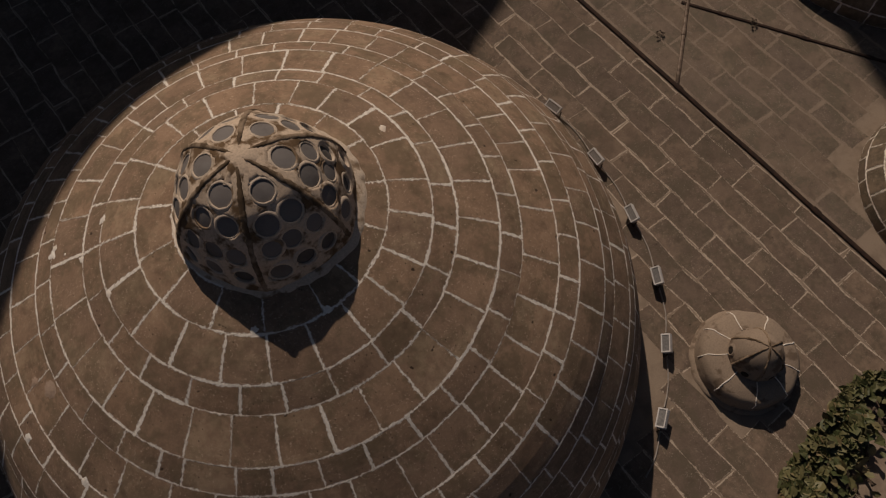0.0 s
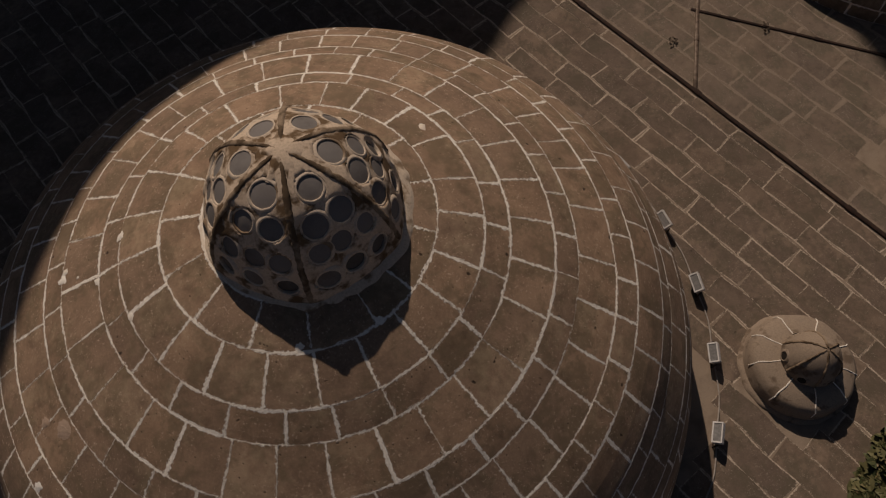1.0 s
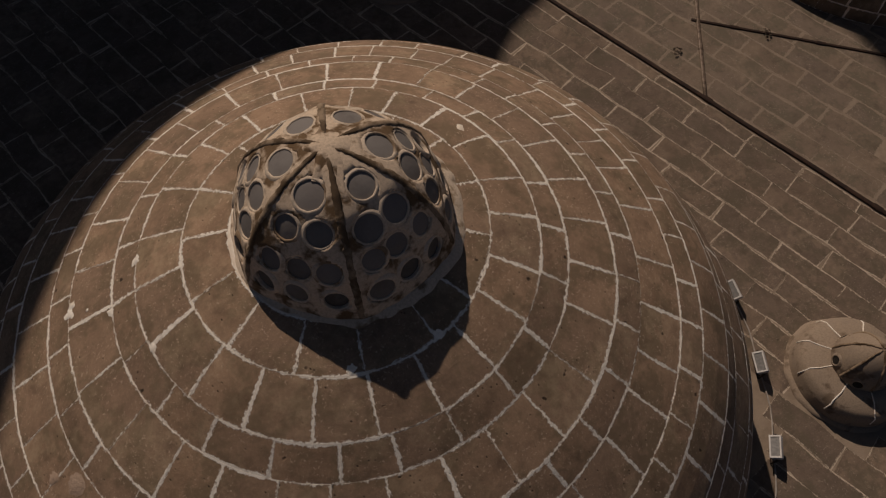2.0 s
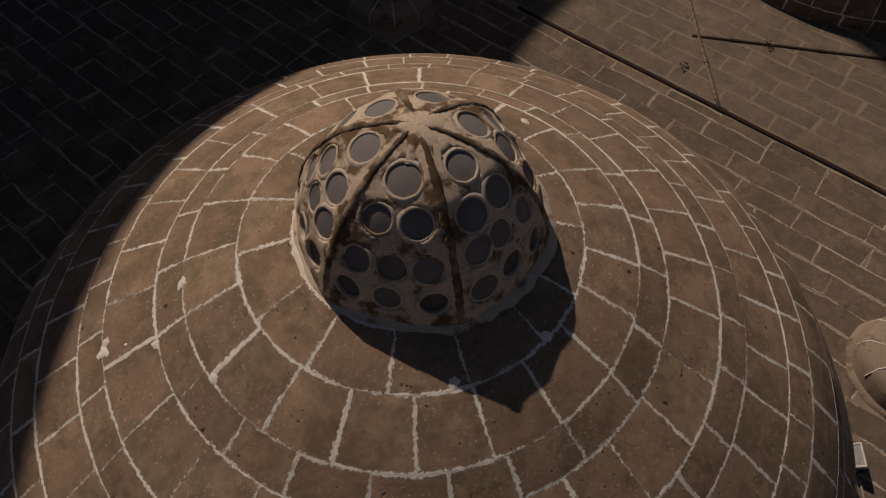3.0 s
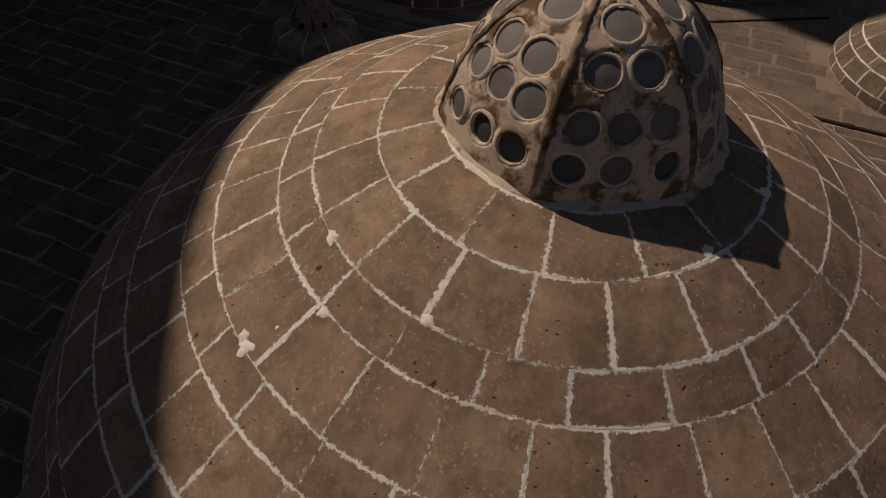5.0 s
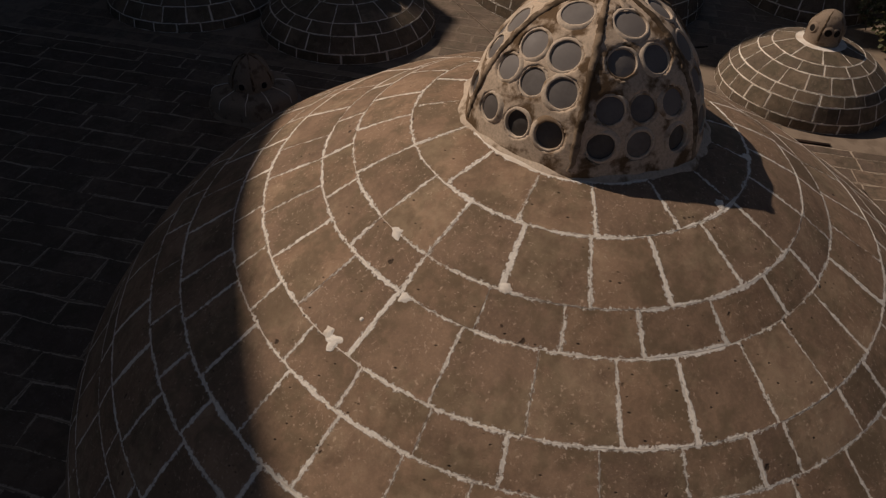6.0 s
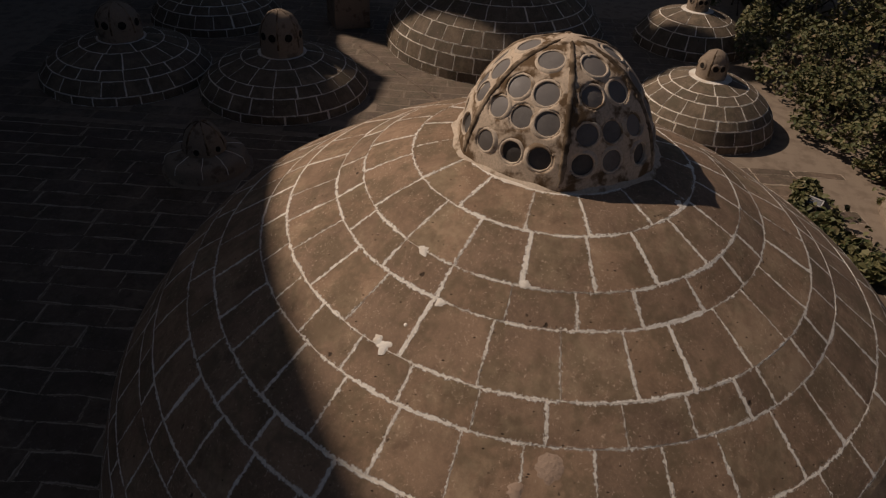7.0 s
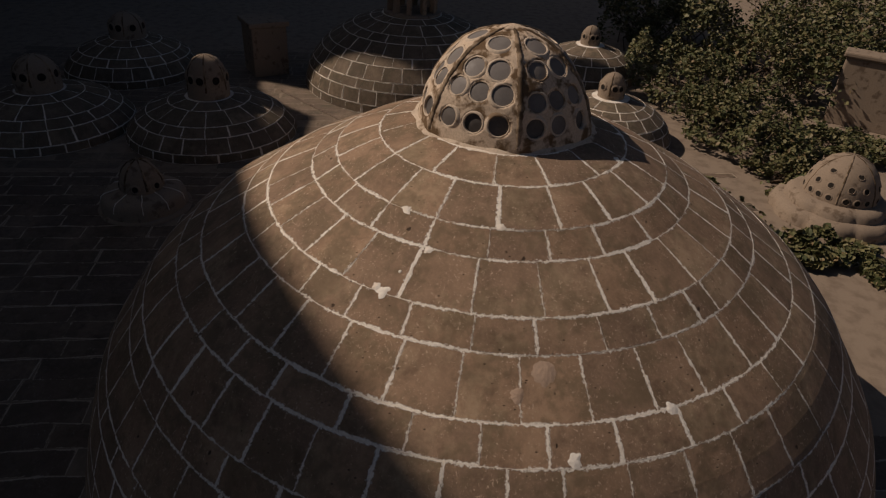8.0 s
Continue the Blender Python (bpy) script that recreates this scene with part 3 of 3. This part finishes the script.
def vent(at, turn, r, label, lobes):
    """A little plastered roof vent: a stepped foot and a ribbed cap with holes."""
    ob = thing("roof_vent", at, label, "roof vent", "plastered roof vents", turn=turn)
    part("skirt", lathe([(r * 1.12, -0.02), (r * 1.10, 0.018), (r * 1.05, 0.03), (r * 0.98, 0.045)], 64, 0.06, r * 3), RENDER, ob, "ring of pale lime plaster round the foot", smooth=True)
    part("foot", lathe([(r * 1.04, -0.02), (r * 1.0, 0.14), (r * 0.96, 0.205), (r * 0.88, 0.235), (r * 0.6, 0.275), (r * 0.3, 0.29)], 64, 0.035, r), RENDER, ob, smooth=True)
    seam = tube([(r * 0.5, 0, 0.283), (r * 0.72, 0.006, 0.262), (r * 0.89, -0.004, 0.235), (r * 0.97, 0.004, 0.20), (r * 1.01, 0, 0.12)], 0.006, 6)
    seam_mesh = mesh_of("mortar_seam", seam, MORTAR)
    for k in range(lobes):
        part("mortar_seam", seam_mesh, MORTAR, ob, m=pose(0, 0, 0, 0, 0, 360 * (k + 0.12 * math.sin(k * 5)) / lobes))
    c = r * 0.52
    h = c * 1.7
    prof = [(c, 0.22), (c * 1.02, 0.2 + 0.25 * h), (c * 0.93, 0.2 + 0.5 * h), (c * 0.75, 0.2 + 0.72 * h), (c * 0.46, 0.2 + 0.9 * h), (c * 0.18, 0.2 + 0.985 * h), (0.01, 0.2 + h)]
    part("cap", ribbed(prof, 6, 0.0, 0.03, 72), RENDER, ob, smooth=True)
    bar = mesh_of("rib", rib_bar(prof[1:], 0.03, 0.011, r), RIB)
    for k in range(6):
        part("rib", bar, RIB, ob, m=pose(0, 0, 0, 0, 0, 60 * k), smooth=True)
    # the shell is closed: dark discs paint the shade inside the holes
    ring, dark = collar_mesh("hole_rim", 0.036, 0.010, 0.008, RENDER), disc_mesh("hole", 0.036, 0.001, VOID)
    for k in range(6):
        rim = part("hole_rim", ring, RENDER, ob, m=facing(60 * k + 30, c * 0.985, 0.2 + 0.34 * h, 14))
        part("hole", dark, VOID, rim, "near-black disc painted as the shade inside a hole", pose(0, 0, 0.002))
    return ob


vent((3.49, -2.33, 0), 115, 0.48, "plastered roof vent with ribbed cap and open hole on paving", 9)
vent((2.98, 4.5, 0), 40, 0.52, "plastered roof vent with a pierced cap standing in shade", 9)

big = thing("pierced_vent", (4.5, -5.0, 0), "pale plaster vent dome with rows of dark holes among shrubs", "roof vent", turn=20)
def scalloped(profile, lobes, depth, n=112):
    """A ring of plaster with soft lobes round it."""
    bm = bmesh.new()
    rings = []
    for r, z in profile:
        ring = []
        for i in range(n):
            a = 2 * math.pi * i / n
            k = 1 - depth * (1 - abs(math.cos(a * lobes / 2)) ** 0.6) + 0.02 * noise.noise((4 * math.cos(a), 4 * math.sin(a), z * 6))
            ring.append(bm.verts.new((r * k * math.cos(a), r * k * math.sin(a), z)))
        rings.append(ring)
    for a, b in zip(rings, rings[1:]):
        for i in range(n):
            bm.faces.new((a[i], a[(i + 1) % n], b[(i + 1) % n], b[i]))
    return bm


part("skirt", scalloped([(0.86, -0.03), (0.85, 0.10), (0.81, 0.17), (0.74, 0.20), (0.62, 0.215)], 8, 0.07), RENDER, big, "scalloped plaster skirt", smooth=True)
part("upper_ring", scalloped([(0.70, 0.16), (0.68, 0.28), (0.63, 0.33), (0.55, 0.345), (0.46, 0.35)], 8, 0.05), RENDER, big, smooth=True)
CAP = [(0.50, 0.30), (0.50, 0.36), (0.475, 0.52), (0.41, 0.68), (0.30, 0.81), (0.15, 0.90), (0.01, 0.93)]
part("cap", ribbed(CAP, 6, 0.2, 0.02, 84), RENDER, big, smooth=True)
bar = mesh_of("rib", rib_bar(CAP[1:], 0.022, 0.007, 4.0), RIB)
for k in range(6):
    part("rib", bar, RIB, big, m=pose(0, 0, 0, 0, 0, math.degrees(0.2) + 60 * k), smooth=True)
# hole shade is a near-black disc laid on the closed cap
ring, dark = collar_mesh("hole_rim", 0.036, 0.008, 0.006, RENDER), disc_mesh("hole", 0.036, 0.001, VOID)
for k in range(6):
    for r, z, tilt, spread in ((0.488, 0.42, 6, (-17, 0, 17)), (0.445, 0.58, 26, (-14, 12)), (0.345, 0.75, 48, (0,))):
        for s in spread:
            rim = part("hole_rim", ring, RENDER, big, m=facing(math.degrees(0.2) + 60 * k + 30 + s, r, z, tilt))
            part("hole", dark, VOID, rim, "near-black disc painted as shade inside a vent hole", pose(0, 0, 0.002))

shaft = thing("chimney_shaft", (8.9, 4.75, 0), "squat plastered chimney shaft in shade behind the domes", "chimney", turn=35)
part("shaft_body", box(0.72, 0.72, 0.98, 0.03, (0, 0, 0.48)), RENDER, shaft)
part("coping", box(0.82, 0.82, 0.10, 0.02, (0, 0, 1.02)), RENDER, shaft)

# ---- pipes along the roof ----
def pipe(name, a, b, r, material, label):
    ob = thing(name, (0, 0, 0), label, "pipe")
    a, b = Vector(a), Vector(b)
    n = max(6, int((b - a).length / 0.25))
    pts = [a.lerp(b, k / n) + Vector((0.012 * noise.noise((k * 0.35, r * 90, 1)), 0.012 * noise.noise((k * 0.35, r * 90, 7)), r * 0.8)) for k in range(n + 1)]
    part("run", tube(pts, r, 8), material, ob, "", Matrix.Diagonal((1, 1, 0.5, 1)), True)
    for f in (0.21, 0.52, 0.83):
        p = pts[int(f * n)]
        d = (b - a).normalized() * 0.05
        part("coupling", tube([p - d, p + d], r * 1.25, 10), material, ob, "", Matrix.Diagonal((1, 1, 0.55, 1)))
    return ob


pipe("roof_pipe", SEAM[0] + ALONG * 0.6, SEAM[1] + ALONG * 0.1, 0.030, RUST, "long rusted dark iron pipe lying across the roof")
pipe("roof_pipe", (4.80, 0.72, 0), (7.75, 4.10, 0), 0.024, PIPE, "thin weathered pipe branching from the long pipe")
pipe("roof_pipe", (5.56, 1.72, 0), (7.55, -0.62, 0), 0.022, RUST, "thin rusted pipe running past the wide dome")

# ---- floodlights and their cable ----
def floodlight(at, turn, up):
    ob = thing("floodlight", at, "small grey floodlight on the roof aimed at the great dome", "floodlight", "floodlights round the dome", turn=turn)
    tip = pose(0, 0, 0.13) @ pose(0, 0, 0, 0, up, 0)
    part("housing", box(0.05, 0.19, 0.095, 0.008), WHITE, ob, m=tip)
    rim = bmesh.new()
    for w, d, y, z in ((0.19, 0.012, 0, 0.041), (0.19, 0.012, 0, -0.041), (0.014, 0.072, 0.088, 0), (0.014, 0.072, -0.088, 0)):
        bmesh.ops.create_cube(rim, size=1.0, matrix=Matrix.Translation((0.029, y, z)) @ Matrix.Diagonal((0.014, w, d, 1)))
    part("frame", rim, WHITE, ob, m=tip)
    part("lens", box(0.004, 0.164, 0.072, 0, (0.0275, 0, 0)), REFLECT, ob, "pale reflector behind glass", tip)
    part("bracket", tube([(0, -0.11, 0.13), (0, -0.11, 0.01), (0, 0, 0.008), (0, 0.11, 0.01), (0, 0.11, 0.13)], 0.008, 6), RUST, ob)
    return ob


LAMPS = [(3.30, 1.08), (3.38, 0.29), (3.35, -0.48), (3.19, -1.20), (2.87, -1.84), (2.42, -2.43)]
for x, y in LAMPS:
    floodlight((x, y, 0), math.degrees(math.atan2(-y, -x)), -52)
floodlight((4.48, -3.30, 0), 150, -40)
line = []
for (x0, y0), (x1, y1) in zip([(2.9, 1.75)] + LAMPS, LAMPS + [(1.9, -2.85)]):
    for k in range(6):
        f = k / 6
        sag = 0.05 * math.sin(math.pi * f)
        line.append(((x0 + (x1 - x0) * f) * (1 + sag * 0.4), (y0 + (y1 - y0) * f) * (1 + sag * 0.4), 0.012 + 0.05 * (1 - min(1, 4 * min(f, 1 - f)))))
cable = thing("lamp_cable", (0, 0, 0), "thin pale cable joining the floodlights on the roof", "cable")
part("sheath", tube(line, 0.008, 6), CABLE, cable, smooth=True)

# ---- shrubs and creepers ----
def shrub(at, length, width, height, turn, count, seed, label, size=0.07, name="shrub", gaps=-0.28, leaf=LEAF):
    """Low stems and a loose, uneven mass of single leaves over them."""
    ob = thing(name, (*at, 0), label, "shrub", turn=turn)
    rnd = random.Random(seed)

    def top(u, v):
        d = 1 - (u * u + v * v)
        k = 0.62 + 0.75 * noise.noise((u * 2.3 + seed, v * 2.3, 0.4)) + 0.35 * noise.noise((u * 6 + seed, v * 6, 3.0))
        return max(0.0, height * min(1.0, max(0.0, d * 2.2)) ** 0.6 * k)

    stems = bmesh.new()
    for _ in range(26 if length > 0.3 else 6):
        a, q = rnd.uniform(0, 6.28), rnd.uniform(0.1, 0.6)
        x, y = q * math.cos(a) * length, q * math.sin(a) * width
        pts = [Vector((x, y, 0))]
        for k in range(5):
            pts.append(pts[-1] + Vector((rnd.uniform(-1, 1), rnd.uniform(-1, 1), 0.55)) * height * 0.22)
        t = tube(pts, [k * min(1.0, length) for k in (0.022, 0.018, 0.014, 0.011, 0.008, 0.004)], 5)
        me = bpy.data.meshes.new("t")
        t.to_mesh(me)
        t.free()
        stems.from_mesh(me)
        bpy.data.meshes.remove(me)
    tagged(part("stem_tangle", stems, WOODY, ob), kind="stuff")
    verts, faces = [], []
    made = 0
    while made < count:
        u, v = rnd.uniform(-1, 1), rnd.uniform(-1, 1)
        edge = 1 + 0.45 * noise.noise((u * 2.0 + seed, v * 2.0, 9.0))
        if u * u + v * v > edge * 0.8:
            continue
        if noise.noise((u * length * 1.4, v * width * 1.4, seed)) < gaps and rnd.random() < 0.95:
            continue
        made += 1
        h = top(u, v)
        p = Vector((u * length, v * width, 0.02 + h * rnd.uniform(0.45, 1.0) ** 0.6))
        s = size * rnd.uniform(0.55, 1.3)
        m = (Matrix.Translation(p) @ Euler((rnd.gauss(0, 0.55), rnd.gauss(0, 0.55), rnd.uniform(0, 6.28))).to_matrix().to_4x4())
        k = len(verts)
        for x, y, z in ((0, -0.5, 0), (0.42, -0.12, 0.10), (0.30, 0.30, 0.04), (0, 0.62, -0.12), (-0.30, 0.30, 0.04), (-0.42, -0.12, 0.10), (0, 0.05, -0.02)):
            verts.append(tuple(m @ Vector((x * s, y * s, z * s))))
        faces += [(k, k + 1, k + 6), (k + 1, k + 2, k + 6), (k + 2, k + 3, k + 6), (k + 3, k + 4, k + 6), (k + 4, k + 5, k + 6), (k + 5, k, k + 6)]
    me = bpy.data.meshes.new("foliage")
    me.from_pydata(verts, [], faces)
    me.materials.append(leaf)
    tagged(part("foliage", me, leaf, ob), kind="stuff")
    return ob


shrub((3.95, -3.45), 1.15, 0.42, 0.30, 12, 1700, 11, "low green creeper with broad leaves spreading over the roof", 0.095, gaps=-0.05)
shrub((3.35, -3.95), 0.85, 0.50, 0.30, 60, 1300, 12, "green leafy creeper beside the plaster vent", 0.09, gaps=-0.08)
shrub((2.9, -5.0), 0.9, 0.35, 0.16, 15, 800, 20, "thin creeper trailing over bare roof ground", 0.08, gaps=0.0)
plank = thing("pale_plank", (3.1, -4.75, 0.0), "short pale board lying on the roof among creepers", "board", turn=-70)
part("board", box(0.42, 0.09, 0.04, 0.006, (0, 0, 0.02)), WHITE, plank)
shrub((5.6, -4.9), 1.0, 0.9, 0.5, 0, 2400, 13, "leafy green bush growing against the plaster vent")
shrub((7.3, -4.6), 1.9, 1.5, 0.85, 10, 6000, 14, "dense sunlit green shrub behind the domes")
shrub((9.4, -3.9), 2.0, 1.35, 1.0, 5, 6000, 15, "dense overgrown shrub by the far stone dome")
shrub((10.4, -6.3), 2.4, 1.7, 1.9, 20, 8000, 16, "tall leafy green thicket at the roof's edge", 0.085)
shrub((13.2, -4.2), 2.6, 2.0, 2.0, 0, 7000, 17, "tall shaded thicket beyond the roof", 0.09)
shrub((7.0, -6.5), 1.0, 0.8, 0.32, 40, 2600, 18, "dense green shrub beside a pale wall")
shrub((13.0, -8.4), 2.8, 2.0, 2.4, 30, 7000, 19, "tall green thicket far behind the domes", 0.09)

shrub((5.02, 1.42), 0.08, 0.06, 0.03, 0, 26, 31, "small dry weed growing from a roof joint", 0.026, "dry_weed", leaf=WOODY)
shrub((6.12, 1.02), 0.09, 0.05, 0.03, 40, 20, 32, "small dry weed beside the thin pipe", 0.026, "dry_weed", leaf=WOODY)

wall = thing("garden_wall", (8.25, -7.45, 0), "pale plastered wall behind the shrubs", "wall", turn=62)
part("wall_body", box(2.0, 0.4, 1.3, 0.04, (0, 0, 0.62)), RENDER, wall)
part("coping", box(2.1, 0.5, 0.10, 0.03, (0, 0, 1.32)), RENDER, wall)

# ---- neighbouring buildings whose shade falls over the roof ----
def prism(outline, y, depth):
    bm = bmesh.new()
    f = bm.faces.new([bm.verts.new((x, y, z)) for x, z in outline])
    g = bmesh.ops.extrude_face_region(bm, geom=[f])
    bmesh.ops.translate(bm, vec=(0, depth, 0), verts=[v for v in g["geom"] if isinstance(v, bmesh.types.BMVert)])
    bmesh.ops.recalc_face_normals(bm, faces=bm.faces[:])
    return bm


house = thing("neighbour_house", (0, 0, 0), "tall dark stone house next to the roof, casting shade", "house")
part("wall", prism([(-15.43, 0), (10.87, 0), (10.87, 10.86), (9.77, 11.16), (9.37, 11.46), (9.12, 11.86), (8.77, 12.51), (8.07, 12.58), (7.77, 12.56), (7.69, 11.96), (7.55, 11.96), (7.47, 12.46), (6.77, 12.56), (5.97, 12.83), (5.39, 13.26), (3.17, 15.23), (2.37, 15.88), (1.62, 16.38), (0.81, 16.89), (0.32, 17.2), (-2.43, 18.73), (-15.43, 18.73)], 16, 9), HOUSE, house)
tower = thing("neighbour_block", (0, 0, 0), "tall dark gable wall beside the house, casting shade", "house")
part("wall", prism([(10.32, 0), (24.57, 0), (24.57, 23.06), (19.47, 22.36), (17.07, 21.76), (15.47, 20.86), (14.27, 20.36), (14.17, 17.36), (12.87, 17.16), (12.77, 19.56), (12.37, 19.26), (11.77, 18.16), (9.85, 17.52), (9.85, 15.51), (10.32, 11.88)], 16, 0.8), HOUSE, tower)

# ---- paving of the roof, piece by piece ----
RINGED = [((0, 0), 3.2), ((5.6, 4.6), 1.35), ((5.3, 7.25), 1.35), ((8.3, 7.3), 1.25), ((8.95, 1.75), 2.1), ((6.75, -1.97), 1.13), ((3.44, -2.33), 0.42), ((2.98, 4.5), 0.44), ((4.5, -5.0), 0.6)]


def pave(origin, side, rows, lo, hi, first, wide, long, lift, keep, seed, material, near):
    """Slabs in rows along the pipe. Those for which near() holds become parts, the others one joined part."""
    rnd = random.Random(seed)
    rest = ([], [], [])
    v = 0.0
    for row in range(rows):
        w = first if row == 0 else wide * rnd.uniform(0.97, 1.03)
        u = lo + rnd.uniform(-0.1, 0.1)
        while u < hi:
            l = long * rnd.uniform(0.86, 1.14)
            mid = origin + side * ALONG * (u + l / 2) + side * ACROSS * (v + w / 2)
            if keep(mid) and all((mid.xy - Vector(c)).length > r + 0.02 for c, r in RINGED):
                store = ([], [], []) if near(mid) else rest
                up = lift + rnd.uniform(-0.3, 0.3) * lift
                skew = rnd.uniform(-0.025, 0.025)
                sides = [rnd.uniform(-0.22, 0.30) for _ in range(4)]

                def surface(a, b, rise):
                    q = origin + side * ALONG * (u + a * l + skew * b) + side * ACROSS * (v + b * w + 0.014 * math.sin(7 * a + row * 2.3))
                    return (q.x, q.y, up + rise)

                e, f = 0.04 / l, 0.04 / w
                g, h = 0.003 / l, 0.003 / w
                patch(*store, surface, [g, g + e, 0.5, 1 - g - e, 1 - g], [h, h + f, 1 - h - f, 1 - h], lift + 0.01, sides)
                if near(mid):
                    part("paving_slab", piece_mesh("paving_slab", *store, material), material, roof)
            u += l
        v += w
    if rest[0]:
        tagged(part("paving_field", piece_mesh("paving_field", *rest, material), material, roof, "field of worn stone slabs"), kind="stuff")


pave(SEAM[1] - ACROSS * 0.05, -1, 48, -5.06, 13.0, 0.155, 0.275, 0.68, 0.003, lambda p: (p - SEAM[0]).dot(ACROSS) < 0 and p.y > -3.6, 21, PAVER, lambda p: p.x > 2.6 and -4.2 < p.y < 3.4)
pave(SEAM[0] + ACROSS * 0.06, 1, 22, -5.0, 12.0, 0.28, 0.28, 0.68, 0.0015, lambda p: (p - SEAM[0]).dot(ACROSS) > 0.1 and p.y > -1.6, 22, FADED, lambda p: False)
